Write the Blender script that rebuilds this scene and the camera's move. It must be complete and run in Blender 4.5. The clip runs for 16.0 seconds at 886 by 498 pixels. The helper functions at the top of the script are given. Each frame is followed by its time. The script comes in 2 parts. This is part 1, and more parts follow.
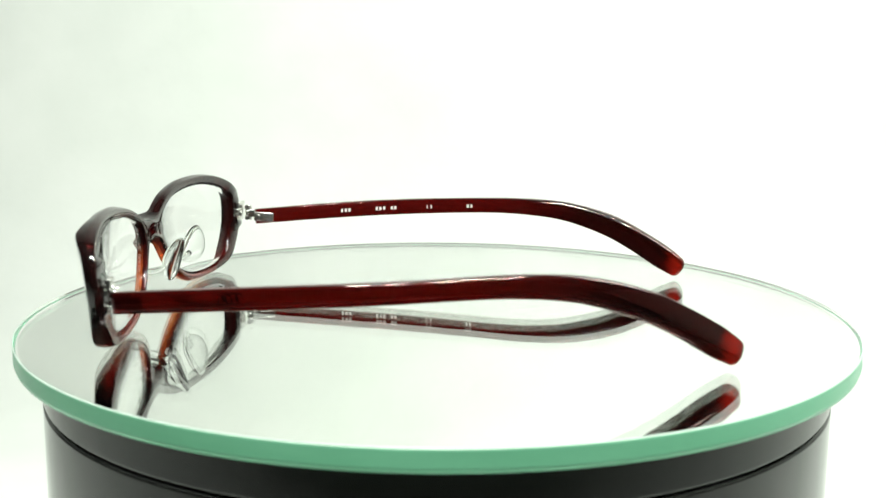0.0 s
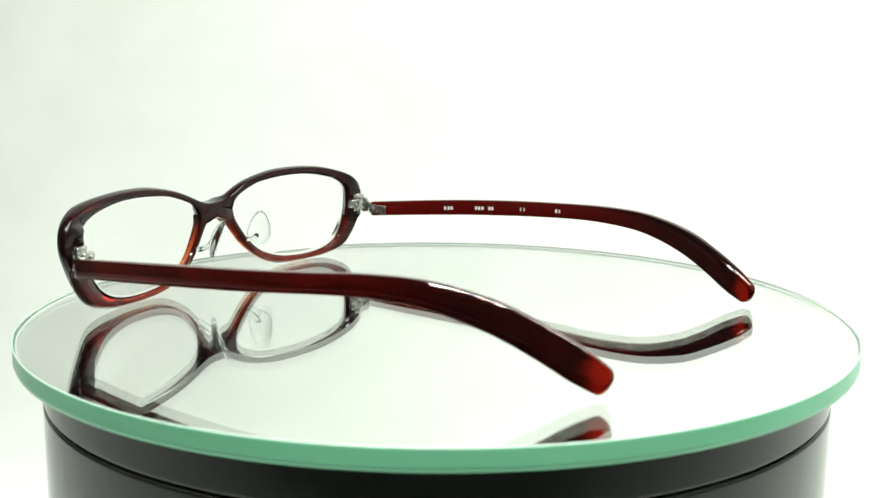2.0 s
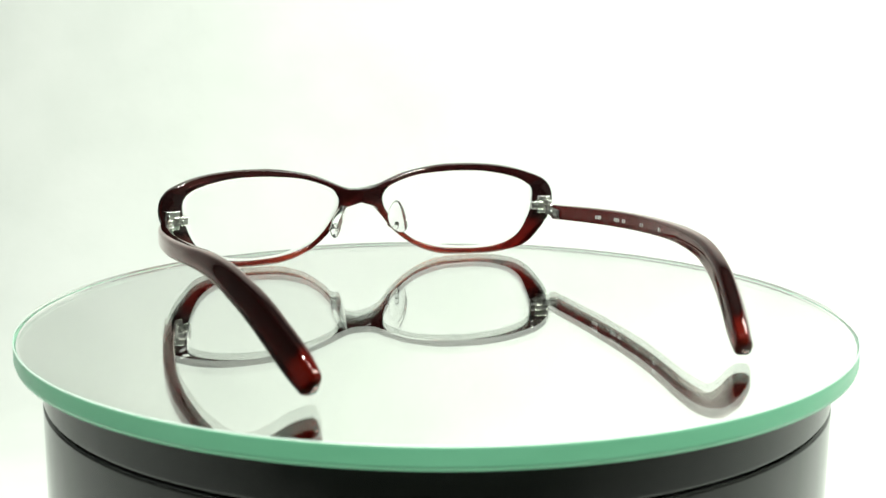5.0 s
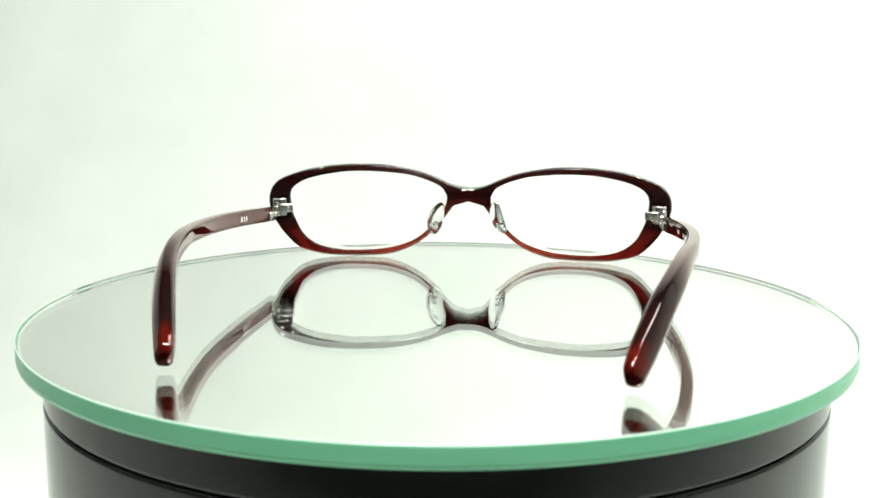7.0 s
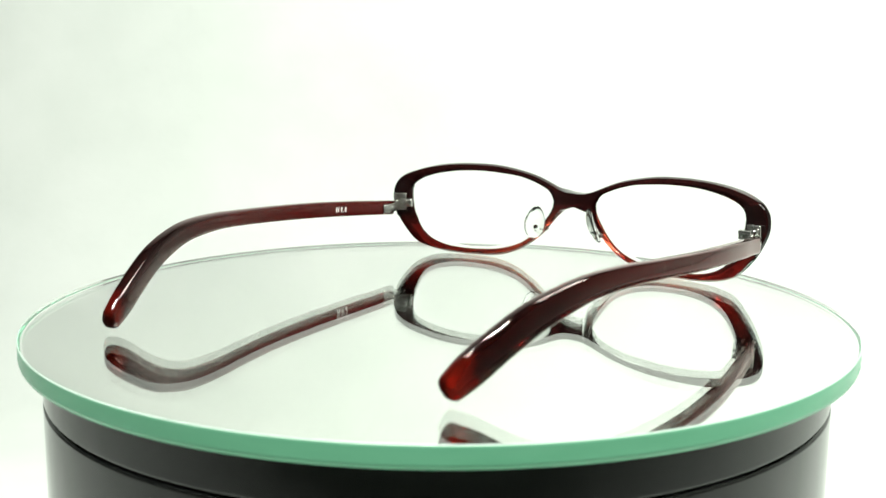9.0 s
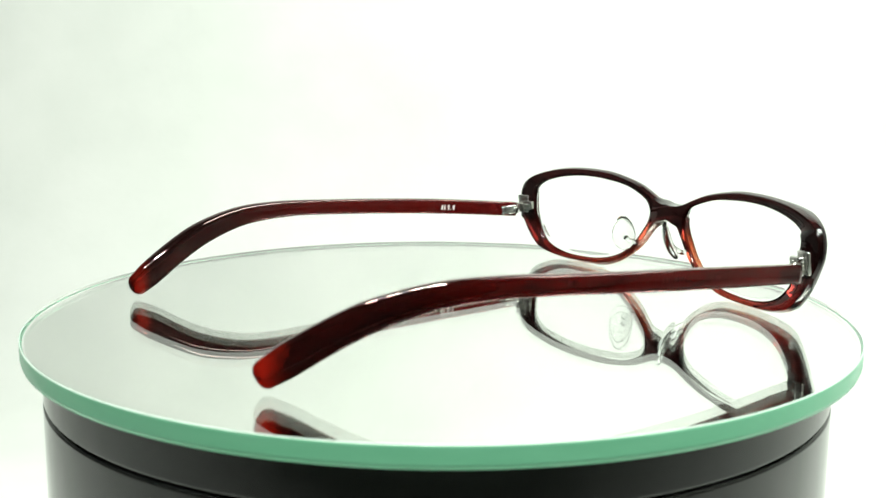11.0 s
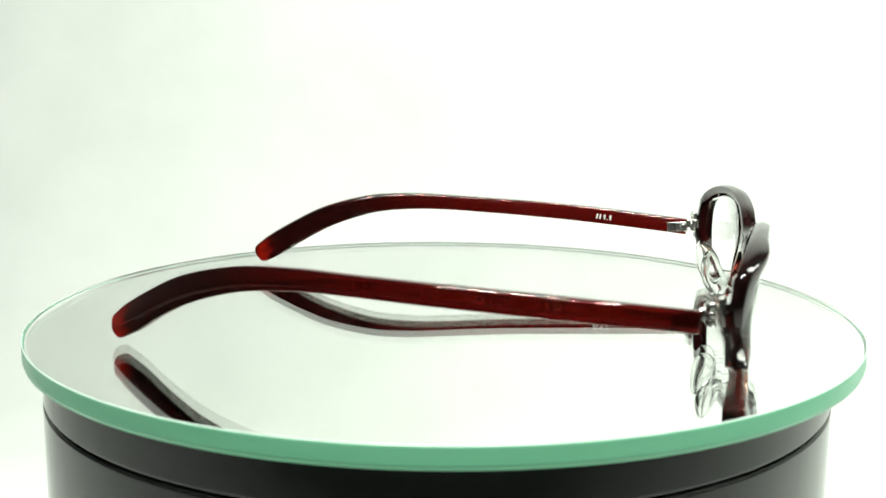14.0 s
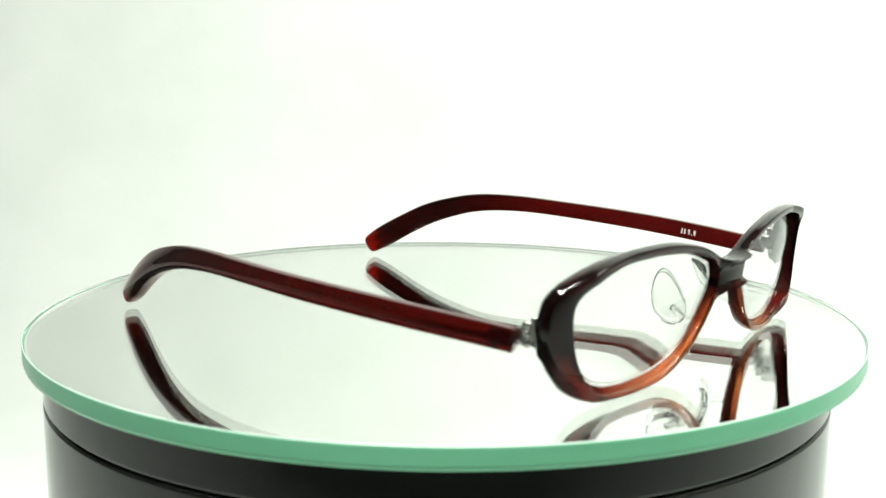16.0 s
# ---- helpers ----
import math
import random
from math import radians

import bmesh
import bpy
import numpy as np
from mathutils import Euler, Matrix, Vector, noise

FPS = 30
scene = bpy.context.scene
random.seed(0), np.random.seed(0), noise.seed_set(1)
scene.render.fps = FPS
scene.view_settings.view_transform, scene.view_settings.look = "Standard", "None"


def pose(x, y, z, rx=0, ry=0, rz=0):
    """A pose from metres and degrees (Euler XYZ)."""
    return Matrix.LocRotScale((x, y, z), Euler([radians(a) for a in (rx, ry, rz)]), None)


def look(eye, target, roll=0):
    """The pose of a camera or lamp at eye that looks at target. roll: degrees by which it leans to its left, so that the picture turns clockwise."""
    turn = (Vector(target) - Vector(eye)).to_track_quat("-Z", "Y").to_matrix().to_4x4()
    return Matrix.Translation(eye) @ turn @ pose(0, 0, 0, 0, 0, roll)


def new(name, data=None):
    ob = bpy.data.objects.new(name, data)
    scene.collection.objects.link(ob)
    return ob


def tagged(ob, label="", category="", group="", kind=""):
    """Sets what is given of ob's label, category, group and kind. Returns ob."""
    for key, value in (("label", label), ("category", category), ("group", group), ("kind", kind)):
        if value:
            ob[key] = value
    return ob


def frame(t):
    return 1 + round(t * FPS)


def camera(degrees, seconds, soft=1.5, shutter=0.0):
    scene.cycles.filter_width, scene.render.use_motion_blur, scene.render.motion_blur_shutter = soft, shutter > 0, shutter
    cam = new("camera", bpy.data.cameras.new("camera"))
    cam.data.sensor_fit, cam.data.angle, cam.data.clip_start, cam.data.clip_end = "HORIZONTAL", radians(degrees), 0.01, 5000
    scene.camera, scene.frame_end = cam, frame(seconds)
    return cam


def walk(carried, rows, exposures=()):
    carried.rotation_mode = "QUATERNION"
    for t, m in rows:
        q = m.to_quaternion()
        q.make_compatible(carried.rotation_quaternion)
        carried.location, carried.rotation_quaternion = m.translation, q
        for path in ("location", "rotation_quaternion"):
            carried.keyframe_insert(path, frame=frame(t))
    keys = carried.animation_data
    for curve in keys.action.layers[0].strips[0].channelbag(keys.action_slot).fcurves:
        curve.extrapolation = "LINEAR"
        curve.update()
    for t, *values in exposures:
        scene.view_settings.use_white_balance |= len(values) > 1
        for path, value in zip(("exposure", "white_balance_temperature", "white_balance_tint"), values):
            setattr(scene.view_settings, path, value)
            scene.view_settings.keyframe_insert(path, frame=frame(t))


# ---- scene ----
# Camera: it stands still in front of the turntable
cam = camera(42.32, 16.0, soft=1.3)
EYE = Vector((-0.00166, -0.305, 0.07081))
PAN, TILT = 0.006726, 0.175425
AIM = EYE + Vector((math.sin(PAN) * math.cos(TILT), math.cos(PAN) * math.cos(TILT), -math.sin(TILT)))
VIEW = look(EYE, AIM, 0.40)
cam.data.dof.use_dof = True
cam.data.dof.focus_distance = 0.33
cam.data.dof.aperture_fstop = 23.0
walk(cam, [(0.0, VIEW), (16.0, VIEW)])

# World: a dim even glow outside the unseen room
world = bpy.data.worlds.new("room_light")
scene.world = world
world.use_nodes = True
world.node_tree.nodes["Background"].inputs[0].default_value = (0.93, 1.0, 0.92, 1)
world.node_tree.nodes["Background"].inputs[1].default_value = 0.25
scene.view_settings.exposure = 0.0


def area_lamp(name, eye, target, sx, sy, power, colour=(0.942, 1.0, 0.912)):
    data = bpy.data.lights.new(name, "AREA")
    data.shape, data.size, data.size_y = "RECTANGLE", sx, sy
    data.energy, data.color = power, colour
    ob = new(name, data)
    ob.matrix_world = look(eye, target)
    return ob


area_lamp("backdrop_lamp", (0.62, 0.08, 1.0), (0.08, 0.85, 0.50), 0.5, 0.5, 19.6)
# a row of compact lamps overhead
for bx, by in ((-0.125, -0.21), (-0.055, -0.17), (0.01, -0.13), (0.07, -0.17), (0.13, -0.21)):
    area_lamp("bulb_lamp", (bx, by, 0.62), (bx, by, 0.0), 0.045, 0.035, 2.5)


# Materials
def material(name, colour, rough=0.5, metal=0.0, trans=0.0, ior=1.5, spec=0.5, coat=0.0):
    m = bpy.data.materials.new(name)
    m.use_nodes = True
    b = m.node_tree.nodes["Principled BSDF"]
    b.inputs["Base Color"].default_value = (*colour, 1)
    b.inputs["Roughness"].default_value = rough
    b.inputs["Metallic"].default_value = metal
    b.inputs["Transmission Weight"].default_value = trans
    b.inputs["IOR"].default_value = ior
    b.inputs["Specular IOR Level"].default_value = spec
    b.inputs["Coat Weight"].default_value = coat
    return m


def node(m, kind, **values):
    n = m.node_tree.nodes.new(kind)
    for key, value in values.items():
        n.inputs[key].default_value = value
    return n


def link(m, a, b):
    m.node_tree.links.new(a, b)


def shader_of(m):
    return m.node_tree.nodes["Principled BSDF"]


def ramp(m, source, stops):
    r = node(m, "ShaderNodeValToRGB")
    e = r.color_ramp.elements
    while len(e) < len(stops):
        e.new(0.5)
    for k, (pos, col) in zip(e, stops):
        k.position, k.color = pos, (*col, 1)
    link(m, source, r.inputs[0])
    return r


def noise_of(m, scale, detail=4.0, stretch=None):
    co = node(m, "ShaderNodeTexCoord")
    out = co.outputs["Object"]
    if stretch:
        mp = node(m, "ShaderNodeMapping")
        mp.inputs["Scale"].default_value = stretch
        link(m, out, mp.inputs[0])
        out = mp.outputs[0]
    n = node(m, "ShaderNodeTexNoise", Scale=scale, Detail=detail)
    link(m, out, n.inputs["Vector"])
    return n


def bump(m, source, strength, distance):
    b = node(m, "ShaderNodeBump", Strength=strength, Distance=distance)
    link(m, source, b.inputs["Height"])
    link(m, b.outputs[0], shader_of(m).inputs["Normal"])


def rough_by(m, source, low, high):
    mr = node(m, "ShaderNodeMapRange")
    mr.inputs["To Min"].default_value, mr.inputs["To Max"].default_value = low, high
    link(m, source, mr.inputs["Value"])
    link(m, mr.outputs[0], shader_of(m).inputs["Roughness"])


PAPER = material("white_backdrop_paper", (0.84, 0.86, 0.83), 0.9, spec=0.1)
n_p = noise_of(PAPER, 9.0, 6.0, (1.0, 1, 1.15))
link(PAPER, ramp(PAPER, n_p.outputs[0], [(0.3, (0.79, 0.815, 0.785)), (0.7, (0.86, 0.875, 0.85))]).outputs[0], shader_of(PAPER).inputs["Base Color"])
bump(PAPER, n_p.outputs[0], 0.35, 0.012)
WALL = material("grey_wall_paint", (0.15, 0.155, 0.15), 0.85, spec=0.2)
link(WALL, ramp(WALL, noise_of(WALL, 3.0).outputs[0], [(0.3, (0.13, 0.135, 0.13)), (0.7, (0.18, 0.185, 0.18))]).outputs[0], shader_of(WALL).inputs["Base Color"])
# White for the added east wall, which throws light on the drum's right
CEIL = material("white_bounce_wall", (0.8, 0.82, 0.79), 0.9, spec=0.2)
bump(CEIL, noise_of(CEIL, 60.0).outputs[0], 0.2, 0.002)
TABLE = material("grey_floor_vinyl", (0.3, 0.31, 0.3), 0.5)
rough_by(TABLE, noise_of(TABLE, 20.0).outputs[0], 0.4, 0.6)

GLASS = material("clear_float_glass", (0.995, 1.0, 0.995), 0.0, trans=1.0, ior=1.52)
EDGE = material("green_ground_glass_edge", (0.2, 0.68, 0.40), 0.25, spec=0.35)
n_e = noise_of(EDGE, 35.0, 3.0, (1, 1, 6))
link(EDGE, ramp(EDGE, n_e.outputs[0], [(0.3, (0.22, 0.66, 0.40)), (0.7, (0.255, 0.71, 0.445))]).outputs[0], shader_of(EDGE).inputs["Base Color"])
bump(EDGE, noise_of(EDGE, 600.0, 3.0).outputs[0], 0.08, 0.0003)
# For the unseen wall behind the camera, so glossy surfaces reflect dark
DARK = material("dark_reflected_wall", (0.10, 0.10, 0.10), 0.85, spec=0.2)
link(DARK, ramp(DARK, noise_of(DARK, 3.0).outputs[0], [(0.3, (0.05, 0.052, 0.05)), (0.7, (0.08, 0.082, 0.08))]).outputs[0], shader_of(DARK).inputs["Base Color"])
# Pale grey-green stands in for the white that the bevel would reflect
BEVEL = material("bevel_reflection_tone", (0.46, 0.58, 0.51), 0.3)
rough_by(BEVEL, noise_of(BEVEL, 300.0).outputs[0], 0.25, 0.4)
SILVER = material("mirror_silvering", (0.955, 0.99, 0.945), 0.0, metal=1.0)
BLACK = material("glossy_black_plastic", (0.016, 0.0176, 0.016), 0.16, ior=1.6, spec=0.5)
rough_by(BLACK, noise_of(BLACK, 40.0, 6.0).outputs[0], 0.03, 0.09)
GROOVE = material("matt_black_groove", (0.004, 0.004, 0.004), 0.8)


def acetate(name, stops, rough, trans, axis="Z", low=0.0, high=1.0, streak=None, outer=None):
    """Coloured acetate whose tint runs along one axis of the glasses; outer: the tint that takes over towards the sides."""
    m = material(name, (0.2, 0.02, 0.02), rough, trans=trans, ior=1.47)
    co = node(m, "ShaderNodeTexCoord")
    sep = node(m, "ShaderNodeSeparateXYZ")
    link(m, co.outputs["Object"], sep.inputs[0])
    mr = node(m, "ShaderNodeMapRange")
    mr.inputs["From Min"].default_value, mr.inputs["From Max"].default_value = low, high
    link(m, sep.outputs[axis], mr.inputs["Value"])
    ns = noise_of(m, 260.0, 4.0, streak or (1, 1, 1))
    ad = node(m, "ShaderNodeMath")
    ad.operation = "MULTIPLY_ADD"
    link(m, ns.outputs[0], ad.inputs[0])
    ad.inputs[1].default_value = 0.06
    link(m, mr.outputs[0], ad.inputs[2])
    tint = ramp(m, ad.outputs[0], stops).outputs[0]
    if outer:
        wide = node(m, "ShaderNodeMath")
        wide.operation = "ABSOLUTE"
        link(m, sep.outputs["X"], wide.inputs[0])
        reach = node(m, "ShaderNodeMapRange")
        reach.inputs["From Min"].default_value, reach.inputs["From Max"].default_value = 0.031, 0.049
        link(m, wide.outputs[0], reach.inputs["Value"])
        mix = m.node_tree.nodes.new("ShaderNodeMixRGB")
        link(m, reach.outputs[0], mix.inputs[0])
        link(m, tint, mix.inputs[1])
        link(m, ramp(m, ad.outputs[0], outer).outputs[0], mix.inputs[2])
        tint = mix.outputs[0]
    link(m, tint, shader_of(m).inputs["Base Color"])
    bump(m, noise_of(m, 900.0, 3.0).outputs[0], 0.02, 0.0001)
    return m


FRONT = acetate("brown_amber_gradient_acetate",
                [(0.05, (0.78, 0.36, 0.16)), (0.22, (0.70, 0.20, 0.05)), (0.45, (0.40, 0.065, 0.018)), (0.64, (0.036, 0.006, 0.006)), (0.85, (0.020, 0.005, 0.005))],
                0.04, 0.9, "Z", 0.0, 0.030,
                outer=[(0.05, (0.16, 0.014, 0.009)), (0.25, (0.09, 0.009, 0.007)), (0.5, (0.025, 0.005, 0.005)), (0.85, (0.016, 0.004, 0.004))])
REAR = acetate("deep_red_gradient_acetate",
               [(0.05, (0.15, 0.005, 0.004)), (0.22, (0.13, 0.005, 0.004)), (0.40, (0.075, 0.006, 0.005)), (0.65, (0.045, 0.005, 0.005)), (0.85, (0.035, 0.005, 0.005))],
               0.04, 0.9, "Z", 0.0, 0.030)
TEMPLE = acetate("deep_red_acetate",
                 [(0.040, (0.95, 0.12, 0.06)), (0.062, (0.062, 0.030, 0.030)), (0.25, (0.060, 0.028, 0.028)), (0.5, (0.26, 0.040, 0.037)), (1.0, (0.31, 0.045, 0.040))],
                 0.05, 0.9, "Y", -0.07, 0.06, (1, 0.06, 1))
shader_of(TEMPLE).inputs["Coat Weight"].default_value = 1.0
shader_of(TEMPLE).inputs["Coat IOR"].default_value = 1.4
shader_of(TEMPLE).inputs["Coat Roughness"].default_value = 0.02
shader_of(TEMPLE).inputs["Coat Tint"].default_value = (0.52, 0.23, 0.22, 1)
# Near-black acetate copy: light lost through thick parts is put into its colour
SIDE = acetate("acetate_darkened_for_depth", [(0.0, (0.030, 0.006, 0.005)), (0.2, (0.012, 0.004, 0.004)), (0.8, (0.008, 0.003, 0.003))], 0.04, 0.5, "Z", 0.0, 0.030)
LENS = material("clear_coated_lens", (1, 1, 1), 0.0, trans=1.0, ior=1.2)
PAD = material("clear_silicone_pad", (0.98, 0.99, 0.98), 0.04, trans=1.0, ior=1.33)
METAL = material("bright_nickel_hinge", (0.66, 0.65, 0.62), 0.22, metal=1.0)
rough_by(METAL, noise_of(METAL, 500.0).outputs[0], 0.14, 0.34)
PRINT = material("silver_white_print", (0.66, 0.66, 0.64), 0.45)
rough_by(PRINT, noise_of(PRINT, 900.0).outputs[0], 0.35, 0.6)


# Mesh helpers
def mesh_object(name, bm, mat, parent=None, label="", smooth=True):
    bmesh.ops.recalc_face_normals(bm, faces=bm.faces)
    for f in bm.faces:
        f.smooth = smooth
    me = bpy.data.meshes.new(name)
    bm.to_mesh(me)
    bm.free()
    for m in mat if isinstance(mat, (list, tuple)) else [mat]:
        me.materials.append(m)
    ob = new(name, me)
    ob.parent = parent
    if label:
        ob["label"] = label
    return ob


def part(name, bm, mat, parent, label="", smooth=True):
    return mesh_object(name, bm, mat, parent, label, smooth)


def box(sx, sy, sz, m=None, bevel=0.0, bm=None):
    bm = bm or bmesh.new()
    r = bmesh.ops.create_cube(bm, size=1.0, matrix=(m or Matrix()) @ Matrix.Diagonal((sx, sy, sz, 1)))
    if bevel:
        edges = list({e for v in r["verts"] for e in v.link_edges})
        bmesh.ops.bevel(bm, geom=edges, offset=bevel, segments=2, affect="EDGES", profile=0.5)
    return bm


def loft(bm, rings, closed_ends=True, wrap=False):
    """Joins rings of points into a skin."""
    made = [[bm.verts.new(p) for p in r] for r in rings]
    k = len(rings[0])
    pairs = list(zip(made, made[1:])) + ([(made[-1], made[0])] if wrap else [])
    for a, b in pairs:
        for i in range(k):
            bm.faces.new((a[i], a[(i + 1) % k], b[(i + 1) % k], b[i]))
    if closed_ends and not wrap:
        bm.faces.new(made[0])
        bm.faces.new(list(reversed(made[-1])))
    return bm


def lathe(profile, steps=128):
    """A turned body round z: profile of (radius, height), which starts and ends on the axis or closes on itself."""
    bm = bmesh.new()
    rings = []
    for i in range(steps):
        a = 2 * math.pi * i / steps
        rings.append([bm.verts.new((r * math.cos(a), r * math.sin(a), z)) for r, z in profile])
    for i in range(steps):
        a, b = rings[i], rings[(i + 1) % steps]
        for j in range(len(profile) - 1):
            bm.faces.new((a[j], b[j], b[j + 1], a[j + 1]))
    return bm


def curve_through(points, steps):
    """A smooth line through control points, with the same number of steps between each two."""
    pts = [np.array(p, float) for p in points]
    pts = [2 * pts[0] - pts[1]] + pts + [2 * pts[-1] - pts[-2]]
    out = []
    for i in range(1, len(pts) - 2):
        a, b, c, d = pts[i - 1:i + 3]
        for s in range(steps):
            t = s / steps
            out.append(0.5 * (2 * b + (c - a) * t + (2 * a - 5 * b + 4 * c - d) * t * t + (3 * b - a - 3 * c + d) * t ** 3))
    out.append(pts[-2])
    return out


def tube(points, radius, sides=10):
    bm = bmesh.new()
    rings = []
    for i, p in enumerate(points):
        a, b = Vector(points[max(i - 1, 0)]), Vector(points[min(i + 1, len(points) - 1)])
        t = (b - a).normalized()
        u = t.cross(Vector((0.3, 0.2, 1))).normalized()
        v = t.cross(u)
        r = radius[i] if isinstance(radius, (list, tuple)) else radius
        rings.append([Vector(p) + r * (math.cos(q) * u + math.sin(q) * v) for q in (2 * math.pi * k / sides for k in range(sides))])
    return loft(bm, rings)


# Room round the set: unseen walls, ceiling and floor, toned to shape reflections
def room():
    b = bmesh.new()
    # sheet: hangs behind the set and sweeps forward under the turntable
    prof = [(0.95, 1.30), (0.95, -0.02)]
    prof += [(0.95 - 0.25 * (1 - math.cos(a)), -0.02 - 0.25 * math.sin(a)) for a in np.linspace(0.15, math.pi / 2, 10)]
    # unseen forward reach, set by the white it reflects in the drum
    prof += [(0.30, -0.27), (-0.8, -0.27)]
    rows = []
    for i in range(41):
        x = -1.5 + 3.0 * i / 40
        rows.append([(x, y, z) for y, z in prof] + [(x, y + 0.004, z - 0.004) for y, z in reversed(prof)])
    loft(b, rows)
    tagged(mesh_object("backdrop", b, PAPER), "white paper backdrop sheet hanging behind the turntable", "backdrop", kind="structure")
    for name, m, s in (("wall_west", (-1.55, -0.4, 0.5), (0.05, 2.9, 2.0)), ("wall_east", (1.55, -0.4, 0.5), (0.05, 2.9, 2.0)),
                       ("wall_south", (0, -1.88, 0.5), (3.15, 0.05, 2.0)), ("wall_north", (0, 1.08, 0.5), (3.15, 0.05, 2.0))):
        tagged(mesh_object(name, box(*s, Matrix.Translation(m)), {"wall_south": DARK, "wall_east": CEIL}.get(name, WALL), smooth=False), ("unseen white wall that brightens the drum's right flank" if name == "wall_east" else "unseen grey wall, kept dark for reflections"), "wall", kind="structure")
    tagged(mesh_object("ceiling", box(3.15, 3.0, 0.05, Matrix.Translation((0, -0.4, 1.53))), WALL, smooth=False), "unseen grey ceiling, kept dark for reflections", "ceiling", kind="structure")
    tagged(mesh_object("floor", box(3.15, 3.0, 0.05, Matrix.Translation((0, -0.4, -0.527))), TABLE, smooth=False), "unseen grey floor closing the set", "floor", kind="structure")


# Turntable: black lacquered drum with a groove, standing on the sheet
def turntable():
    root = tagged(new("turntable_base"), "glossy black round turntable drum with a groove", "turntable")
    root.location = (-0.0008, 0.001, -0.27)
    up = 0.27
    collar = [(0.0, up - 0.0056), (0.1024, up - 0.0056), (0.1030, up - 0.0059), (0.1032, up - 0.0065), (0.1032, up - 0.0067), (0.1032, up - 0.0069),
              (0.1032, up - 0.0150), (0.1032, up - 0.0152), (0.1032, up - 0.0154),
              (0.1030, up - 0.0158), (0.1025, up - 0.0160), (0.0, up - 0.0160)]
    part("collar", lathe(collar), BLACK, root)
    part("groove", lathe([(0.0, up - 0.01605), (0.1018, up - 0.01605), (0.1018, up - 0.01645), (0.0, up - 0.01645)]), GROOVE, root, "matt black groove")
    body = [(0.0, up - 0.0165), (0.1025, up - 0.0165), (0.1031, up - 0.0167), (0.1033, up - 0.0171), (0.1033, up - 0.0173), (0.1033, up - 0.0175), (0.1033, 0.008), (0.1032, 0.004), (0.1018, 0.0), (0.0, 0.0)]
    part("drum", lathe(body), BLACK, root)
    return root


# Mirror disc: clear glass with a green edge and silvering below
def mirror_disc():
    root = tagged(new("mirror_disc"), "round silvered glass plate with a green edge, turning on the drum", "mirror")
    R, T, c = 0.1090, 0.0049, 0.0007
    inner = R - 0.0003
    part("glass_plate", lathe([(0.0, 0.0), (inner, 0.0), (inner, -T), (0.0, -T)], 256), GLASS, root, "clear glass", False)
    i2 = inner + 0.00005
    rim = [(i2, -0.00032), (R - 0.00003, -0.00032), (R, -0.00036), (R, -0.0006), (R, -0.0015), (R, -T + 1.6 * c), (R, -T + c), (R - 0.3 * c, -T + 0.3 * c), (R - c, -T), (i2, -T), (i2, -0.00032)]
    bevel = [(i2, -0.00002), (R - 0.00022, -0.00002), (R - 0.00008, -0.00008), (R, -0.00022), (R, -0.0003), (i2, -0.0003), (i2, -0.00002)]
    part("polished_bevel", lathe(bevel, 256), BEVEL, root, "polished bevel in the pale tone of its reflections")
    part("ground_edge", lathe(rim, 256), EDGE, root, "green ground glass edge")
    part("silvering", lathe([(0.0, -T - 0.00005), (R - 0.0012, -T - 0.00005), (R - 0.0012, -T - 0.0004), (0.0, -T - 0.0004)], 256), SILVER, root, "silver mirror coating", False)
    return root


# Glasses, in millimetres: x to the wearer's side, y forwards, z up from the plate
MM = 0.001
DROP = 0.2
OUTER = [(0, 23.6), (3.3, 23.9), (6.6, 24.9), (11, 26.8), (15.9, 28.6), (21.7, 29.9), (28.4, 30.9), (35, 31.2), (42.4, 31.1), (50, 30.4),
         (56.5, 29.0), (62.6, 26.8), (65.2, 24.7), (66.5, 21.9), (66.5, 17.7), (64.2, 12.2), (61.4, 8.2), (57, 4.0), (51.5, 2.1), (44, 1.3),
         (34, 1.25), (25.9, 2.0), (18.4, 4.6), (12.2, 9.2), (8.2, 14.0), (5.1, 17.8), (2.8, 19.2), (0, 19.4)]
INNER = [(7.4, 21), (10, 24.4), (18.7, 27.6), (27, 28.7), (35, 29.1), (43, 28.8), (51, 27.5), (56.6, 25.6), (59.3, 23.2), (59.7, 20),
         (58.5, 14), (55.5, 8.2), (50.5, 4.5), (43, 2.8), (34, 2.7), (26, 3.6), (18.8, 6.0), (13.8, 9.7), (10.0, 14.4), (7.8, 18)]
CENTRE = (33.0, 16.0)


def eased(v):
    v = max(0.0, min(1.0, v))
    return v * v * (3 - 2 * v)


def back_of_front(x, z):
    return 78.6 - 0.0018 * x * x + 0.12 * (z - 18.3)


def hinge_block(x, z):
    """The raised block behind each end of the front, on which the hinge is set."""
    return 1.3 * eased((abs(x) - 57.6) / 1.6) * eased((66.2 - abs(x)) / 3) * eased((z - 11.4) / 1.8) * eased((25.4 - z) / 1.8)


def depth_of_front(x):
    return 3.6 + 1.5 * max(0.0, min(1.0, (abs(x) - 46) / 10)) - 2.2 * eased((abs(x) - 56) / 11) + 2.3 * eased((7.2 - abs(x)) / 2.2)


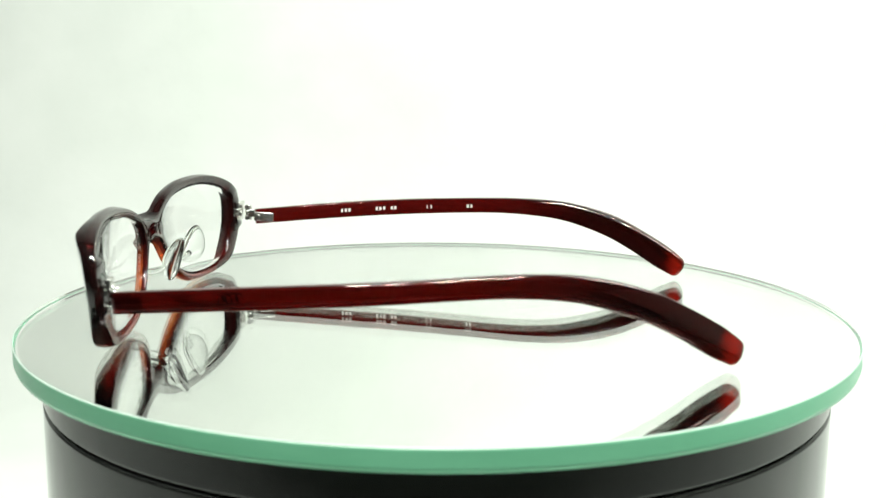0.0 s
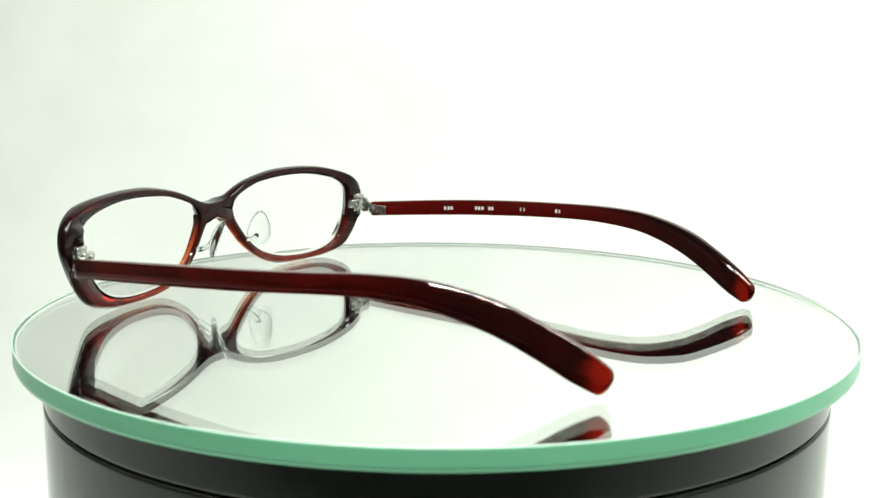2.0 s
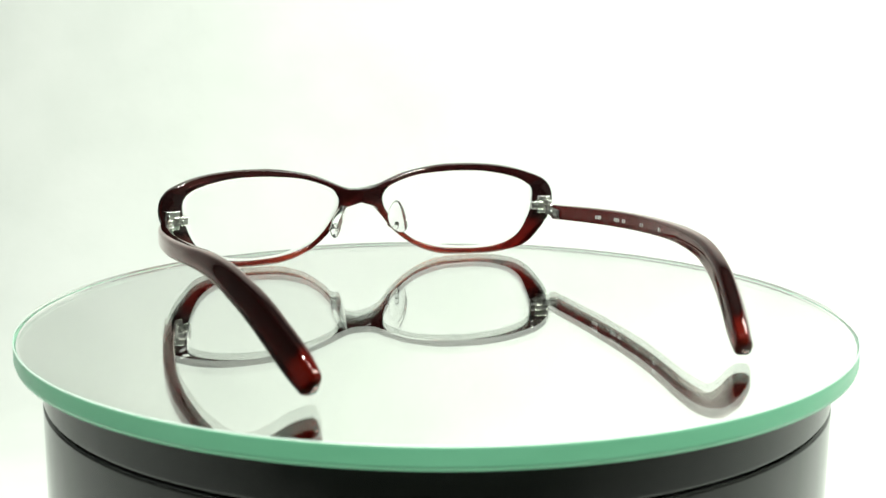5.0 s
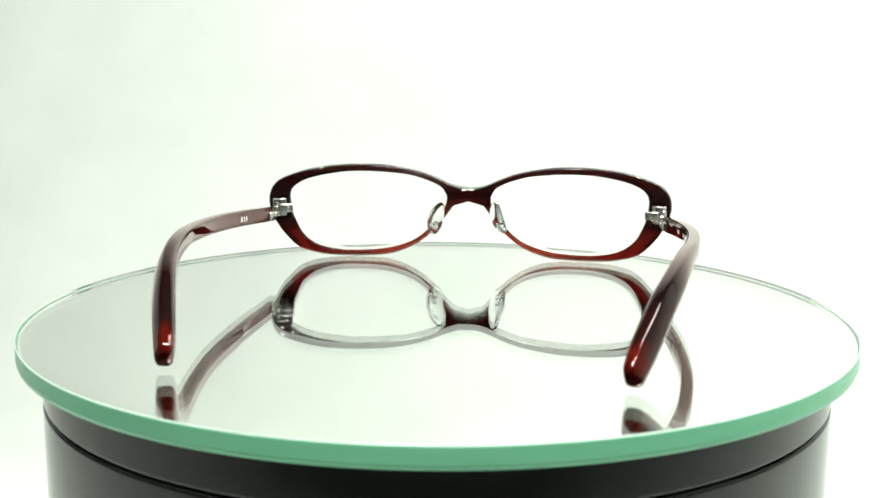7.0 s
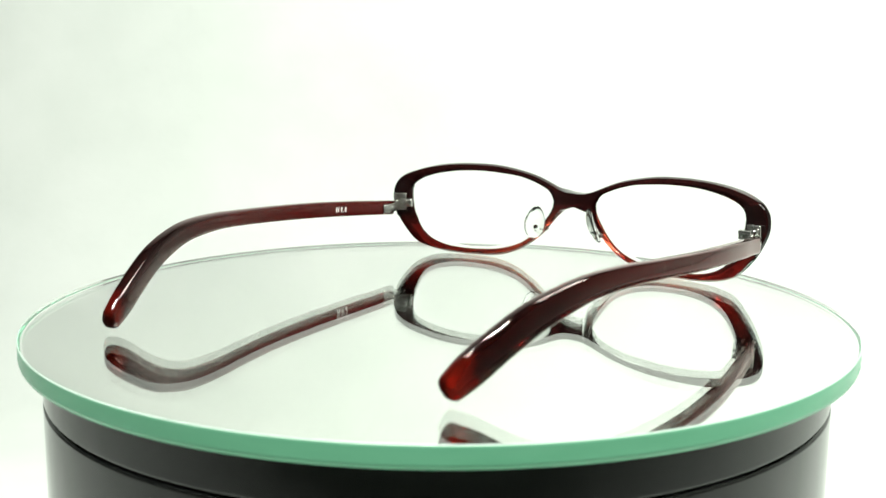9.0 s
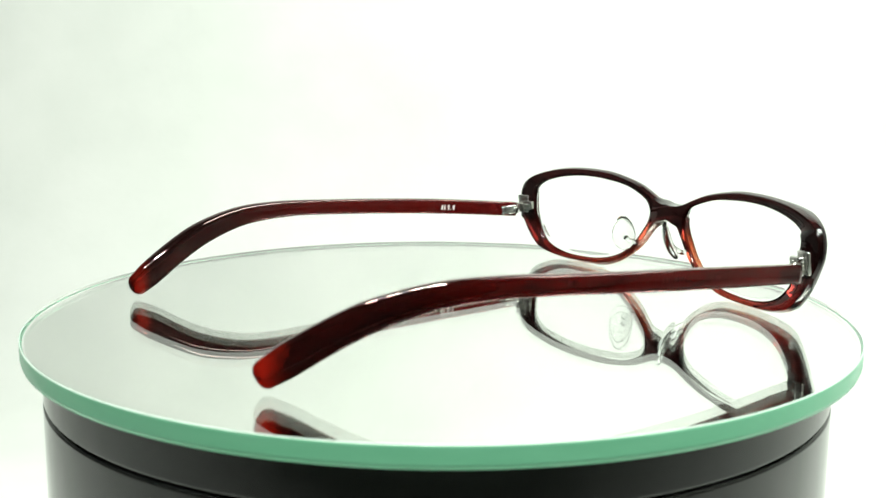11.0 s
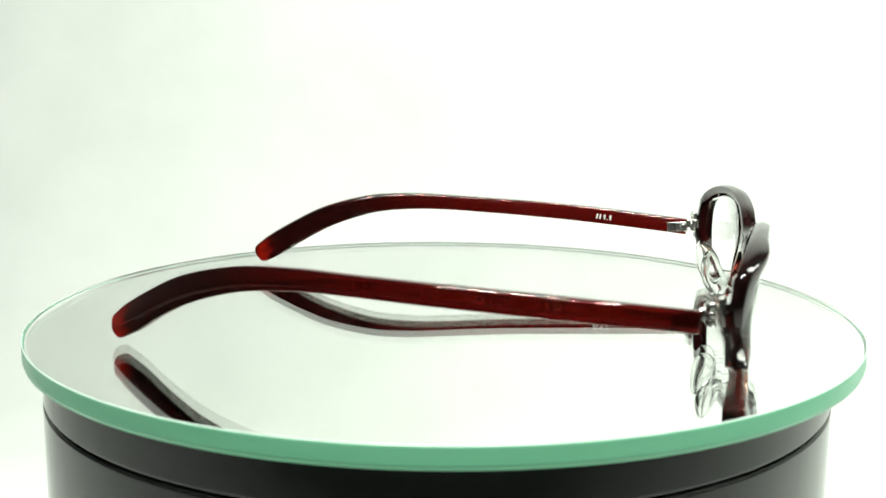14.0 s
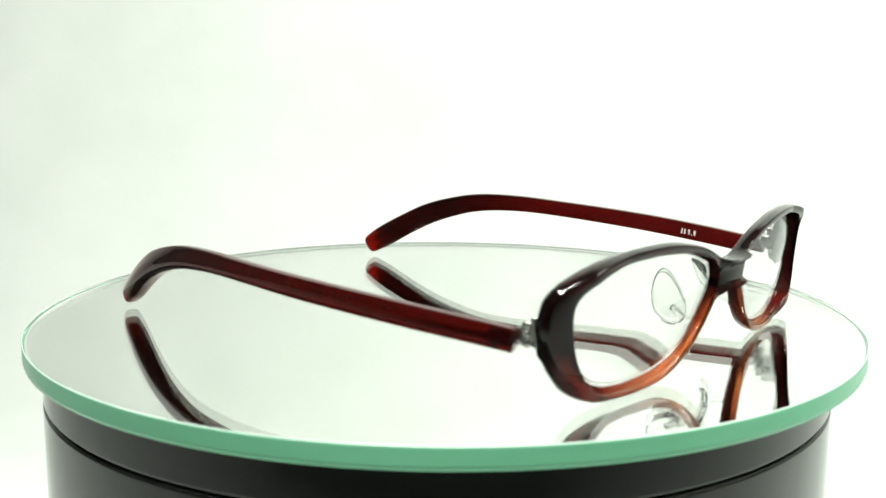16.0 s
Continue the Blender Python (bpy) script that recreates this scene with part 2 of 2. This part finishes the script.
def meets(loop, angle):
    """How far the loop lies from the lens's centre in that direction."""
    dx, dz = math.cos(angle), math.sin(angle)
    best = 0.0
    for (ax, az), (bx, bz) in zip(loop, loop[1:] + loop[:1]):
        ax, az, bx, bz = ax - CENTRE[0], az - CENTRE[1], bx - CENTRE[0], bz - CENTRE[1]
        ex, ez = bx - ax, bz - az
        det = ex * dz - ez * dx
        if abs(det) < 1e-12:
            continue
        s = (ax * ez - az * ex) / -det
        u = (dx * az - dz * ax) / det
        if s > 0 and -1e-9 <= u <= 1 + 1e-9:
            best = max(best, s)
    return best


def rim_loops():
    outer = [tuple(p) for p in curve_through(OUTER, 6)]
    inner = [tuple(p) for p in curve_through(INNER + INNER[:1], 6)][:-1]
    top = math.atan2(23.6 - CENTRE[1], -CENTRE[0])
    low = math.atan2(19.4 - CENTRE[1], -CENTRE[0])
    angles = [top + (low - top) * i / 8 for i in range(9)]
    angles += [low + (top + 2 * math.pi - low) * i / 190 for i in range(1, 190)]
    return outer, inner, angles


def front_mesh():
    outer, inner, angles = rim_loops()
    bm = bmesh.new()
    for side in (1, -1):
        rings, middle = [], []
        for a in angles:
            ro, ri = meets(outer, a), meets(inner, a)
            o = np.array([CENTRE[0] + ro * math.cos(a), CENTRE[1] + ro * math.sin(a)])
            i = np.array([CENTRE[0] + ri * math.cos(a), CENTRE[1] + ri * math.sin(a)])
            at_mid = o[0] < 0.02
            if at_mid:
                o[0] = 0.0
            w = float(np.linalg.norm(o - i))
            b = min(0.6, 0.3 * w)
            bu = min(0.5, 0.3 * w)
            bo = 0.0 if at_mid else b
            section = []
            for u, v in ((0, 1), (0.08, 0.45), (0.4, 0.1), (1, 0)):
                section.append((u * bo / w, v * bo, 0))
            for u, v in ((1, 0), (0.4, 0.1), (0.08, 0.45), (0, 1)):
                section.append((1 - u * bu / w, v * 1.25, 0))
            for u, v in ((0, 1), (0.08, 0.45), (0.4, 0.1), (1, 0)):
                section.append((1 - u * bu / w - min(0.35, 0.5 / w) * max(0.0, -math.sin(a)) - min(0.3, 1.4 / w) * max(0.0, math.cos(a)), -v * 1.0, 1))
            for u, v in ((1, 0), (0.4, 0.1), (0.08, 0.45), (0, 1)):
                section.append((u * bo / w, -v * bo, 1))
            for f in (0.75, 0.5, 0.25):
                section.append((0.0 if at_mid else -0.35 * (1 - (2 * f - 1) ** 2) / w, bo * (1 - 2 * f), f))
            ring = []
            for u, dy, face in section:
                x, z = o + (i - o) * u
                y = back_of_front(x, z) + dy + depth_of_front(x) * face - hinge_block(x, z) * (1 - face)
                lip = 0.85 * face * max(0.0, 1 - abs(z - 1.2) / 4)
                ring.append((side * x * MM, y * MM, (z - DROP - lip) * MM))
            rings.append(ring)
            middle.append(at_mid)
        made = [[bm.verts.new(p) for p in r] for r in rings]
        n, k = len(made), len(made[0])
        for s in range(n):
            a, b = made[s], made[(s + 1) % n]
            for j in range(k):
                if middle[s] and middle[(s + 1) % n] and (j >= k - 7 or j < 3):
                    continue
                bm.faces.new((a[j], a[(j + 1) % k], b[(j + 1) % k], b[j]))
    bmesh.ops.remove_doubles(bm, verts=bm.verts, dist=2e-6)
    return bm


def lens_mesh(side):
    outer, inner, angles = rim_loops()
    bm = bmesh.new()
    layers = []
    fractions = (0.25, 0.5, 0.75, 0.92, 1.0)
    for face in (0, 1):
        rows = []
        for fr in fractions:
            row = []
            for a in angles[::2]:
                r = (meets(inner, a) + 0.25) * fr
                x, z = CENTRE[0] + r * math.cos(a), CENTRE[1] + r * math.sin(a)
                y = back_of_front(x, z) + 1.0 + face * (0.35 + 0.9 * (1 - fr * fr)) + 1.3 * (1 - fr * fr)
                row.append(bm.verts.new((side * x * MM, y * MM, (z - DROP) * MM)))
            rows.append(row)
        x, z = CENTRE
        mid = bm.verts.new((side * x * MM, (back_of_front(x, z) + 2.3 + face * 1.25) * MM, (z - DROP) * MM))
        k = len(rows[0])
        for i in range(k):
            bm.faces.new((mid, rows[0][i], rows[0][(i + 1) % k]))
            for p, q in zip(rows, rows[1:]):
                bm.faces.new((p[i], q[i], q[(i + 1) % k], p[(i + 1) % k]))
        layers.append(rows[-1])
    k = len(layers[0])
    for i in range(k):
        bm.faces.new((layers[0][i], layers[1][i], layers[1][(i + 1) % k], layers[0][(i + 1) % k]))
    return bm


# Temple line: y, height of its middle, half height, x of its middle, half thickness
TEMPLE_LINE = [(66.4, 15.45, 2.45, 65.2, 1.5), (58, 16.15, 2.45, 66.1, 1.6), (45, 17.2, 2.5, 67.7, 1.7), (28, 18.4, 2.5, 68.9, 1.75), (10, 19.4, 2.45, 68.8, 1.8), (-8, 20.2, 2.4, 66.9, 1.95),
               (-20, 20.4, 2.55, 64.8, 2.1), (-32, 19.75, 2.85, 62.5, 2.3), (-41, 18.05, 3.15, 60.4, 2.5), (-50, 15.2, 3.45, 57.7, 2.65),
               (-58, 11.2, 3.55, 55.0, 2.7), (-65, 7.0, 3.65, 52.4, 2.55), (-69.3, 4.3, 3.15, 50.9, 2.2)]


def temple_rings(side, lo, hi, round_end):
    line = curve_through(TEMPLE_LINE, 8)
    n = len(line)
    first, last = int(lo * (n - 1)), int(hi * (n - 1))
    rings = []
    for i in range(first, last + 1):
        y, z, h, x, t = line[i]
        d = line[min(i + 1, n - 1)] - line[max(i - 1, 0)]
        tangent = Vector((d[3], d[0], d[1])).normalized()
        across = Vector((1, -d[3] / d[0], 0)).normalized()
        if across.x < 0:
            across = -across
        up = tangent.cross(across).normalized()
        if up.z < 0:
            up = -up
        z += 0.65 * math.exp(-((y + 32) / 26) ** 2) if side < 0 else 0.0
        ring = []
        for k in range(40):
            q = 2 * math.pi * k / 40
            cx, sx = math.cos(q), math.sin(q)
            e = 0.42 + 0.14 * max(0.0, min(1.0, (15 - y) / 50))
            u = math.copysign(abs(cx) ** e, cx) * t
            v = math.copysign(abs(sx) ** e, sx) * h
            if u > 0 and v > 0:
                u *= 1 - 0.6 * eased((5 - y) / 50) * v / h
            p = Vector((x, y, z - 0.3)) + across * u + up * v
            ring.append((side * p.x * MM, p.y * MM, p.z * MM))
        rings.append(ring)
    if round_end:
        end = [Vector(p) for p in rings[-1]]
        mid = sum(end, Vector()) / len(end)
        back = (mid - sum((Vector(p) for p in rings[-2]), Vector()) / len(end)).normalized()
        for k, size in ((0.26, 0.97), (0.5, 0.89), (0.71, 0.76), (0.87, 0.58), (0.97, 0.34), (1.0, 0.12)):
            rings.append([mid + (p - mid) * size + back * (2.3 * MM * k) for p in end])
    return rings


def print_bar(root, side, y, z, length, height, slant=0.0):
    """A printed bar on the inner face of a temple."""
    line = curve_through(TEMPLE_LINE, 8)
    bm = bmesh.new()
    pts = []
    for yy, zz in ((y - length / 2 - slant, -height / 2), (y + length / 2 - slant, -height / 2), (y + length / 2 + slant, height / 2), (y - length / 2 + slant, height / 2)):
        near = min(line, key=lambda q: abs(q[0] - yy))
        pts.append((near[3] - near[4] - 0.03, yy, near[1] + z + zz - 0.3))
    low = [bm.verts.new((side * p[0] * MM, p[1] * MM, p[2] * MM)) for p in pts]
    top = [bm.verts.new((side * (p[0] + 0.05) * MM, p[1] * MM, p[2] * MM)) for p in pts]
    bm.faces.new(low), bm.faces.new(top)
    for i in range(4):
        bm.faces.new((low[i], low[(i + 1) % 4], top[(i + 1) % 4], top[i]))
    return part("print_mark", bm, PRINT, root, "small silver-white printed mark", False)


# The front is bent a little out of square with the temples
SKEW = Matrix.Translation((0, 0.075, 0)) @ pose(0, 0, 0, 0, 0, 1.15) @ Matrix.Translation((0, -0.075, 0))


def skewed(bm):
    bm.transform(SKEW)
    return bm


def at(side, x, y, z, rx=0, ry=0, rz=0):
    return pose(side * x * MM, y * MM, (z - DROP) * MM, rx, ry * side, rz * side)


def glasses():
    root = tagged(new("eyeglasses"), "dark red and brown acetate eyeglasses with open temples on the mirror", "eyeglasses")
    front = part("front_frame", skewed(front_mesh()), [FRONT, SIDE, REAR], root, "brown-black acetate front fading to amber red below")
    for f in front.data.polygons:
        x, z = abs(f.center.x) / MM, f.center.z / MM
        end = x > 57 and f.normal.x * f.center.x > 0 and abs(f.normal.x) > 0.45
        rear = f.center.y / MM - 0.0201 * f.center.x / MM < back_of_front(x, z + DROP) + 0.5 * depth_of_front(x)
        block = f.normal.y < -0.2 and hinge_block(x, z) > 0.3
        # 1: end walls and hinge blocks, coloured dark for their thickness, and the bridge
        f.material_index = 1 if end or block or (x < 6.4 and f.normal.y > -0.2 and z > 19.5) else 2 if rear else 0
    for side in (-1, 1):
        lens = part("lens", skewed(lens_mesh(side)), LENS, root, "clear lens")
        lens.visible_shadow = False
        for f in lens.data.polygons:
            f.use_smooth = abs(f.normal.y) > 0.5
        temple = part("temple", loft(bmesh.new(), temple_rings(side, 0.0, 1.0, True)), TEMPLE, root, "deep red glossy acetate temple with a brighter red end")
        # hinge: plate on the front, barrel, leaf on the temple
        hinge = part("hinge_plate", skewed(box(4.4 * MM, 1.2 * MM, 6.0 * MM, at(side, 62.9, 69.9, 17.4, 7, 0, -12), 0.25 * MM)), METAL, root, "bright metal hinge plate")
        part("hinge_tab", skewed(box(4.4 * MM, 1.6 * MM, 2.8 * MM, at(side, 60.5, 69.8, 17.2, 7, 0, -10), 0.35 * MM)), METAL, hinge)
        part("hinge_screw", skewed(lathe_at(0.55 * MM, 0.7 * MM, at(side, 60.0, 68.9, 17.2, 90))), METAL, hinge)
        for dz in (-1.7, 0.0, 1.7):
            part("hinge_knuckle", lathe_at(1.15 * MM, 1.45 * MM, at(side, 63.9, 68.6, 16.8 + dz)), METAL, hinge)
        part("hinge_arm", box(1.5 * MM, 3.0 * MM, 2.6 * MM, at(side, 63.6, 67.6, 16.6), 0.3 * MM), METAL, hinge)
        part("hinge_leaf", box(1.0 * MM, 6.4 * MM, 3.0 * MM, at(side, 63.8, 63.4, 15.4, 4, 0, 5), 0.3 * MM), METAL, temple, "bright metal hinge leaf")
        part("hinge_boss", lathe_at(0.8 * MM, 1.0 * MM, at(side, 63.3, 65.2, 15.5, 0, 90)), METAL, temple)
        # nose pad on its arm
        pad = bmesh.new()
        bmesh.ops.create_uvsphere(pad, u_segments=24, v_segments=16, radius=1.0)
        for v in pad.verts:
            x, y, z = v.co
            wide = 1 - 0.22 * z
            v.co = (math.copysign(abs(x) ** 0.7, x) * 1.15 + 0.9 * z * z, y * 3.5 * wide, z * 5.9)
        pad.transform(Matrix.Diagonal((MM, MM, MM, 1)))
        pad.transform(at(side, 10.2, 71.0, 15.0, 6, -20, 38))
        skewed(pad)
        part("nose_pad", pad, PAD, root, "clear silicone nose pad")
        arm = curve_through([(10.0, 79.6, 11.6), (10.6, 77.6, 11.2), (11.4, 75.0, 11.6), (10.9, 72.4, 13.2)], 5)
        part("pad_arm", skewed(tube([Vector((side * a[0] * MM, a[1] * MM, (a[2] - DROP) * MM)) for a in arm], 0.75 * MM)), PAD, root, "clear nose pad arm")
        if side < 0:
            for i in range(3):
                print_bar(temple, side, 38.0 + 1.2 * i, -0.1, 0.7, 1.6, 0.14)
            print_bar(temple, side, 41.35, -0.85, 0.4, 0.45)
            print_bar(temple, side, 42.3, -0.1, 0.7, 1.6, 0.14)
        else:
            for y, n, step in ((37.8, 3, 1.2), (26.4, 3, 1.2), (21.4, 2, 1.1), (9.6, 2, 1.0), (-3.6, 2, 1.1)):
                for i in range(n):
                    print_bar(temple, side, y - step * i, -0.1, 0.75, 1.1)
    return root


def lathe_at(radius, height, m):
    bm = lathe([(0.0, -height / 2), (radius * 0.85, -height / 2), (radius, -height / 2 + radius * 0.15), (radius, height / 2 - radius * 0.15), (radius * 0.85, height / 2), (0.0, height / 2)], 20)
    bmesh.ops.remove_doubles(bm, verts=bm.verts, dist=1e-7)
    bm.transform(m)
    return bm


room()
DRUM = turntable()
DISC = mirror_disc()
GLASSES = glasses()


# The plate and the glasses on it turn clockwise at one even rate
def motions():
    def turned(t, x, y, extra):
        a = radians(86.3287 - 13.31084 * t)
        return pose((x * math.cos(a) - y * math.sin(a)) * MM, (x * math.sin(a) + y * math.cos(a)) * MM, 0, 0, 0, math.degrees(a) + extra)
    times = [0.5 * i for i in range(33)]
    walk(DISC, [(t, turned(t, -0.851, 0.690, 0.0)) for t in times])
    walk(GLASSES, [(t, turned(t, -1.2, 0.03, -0.97)) for t in times])


motions()
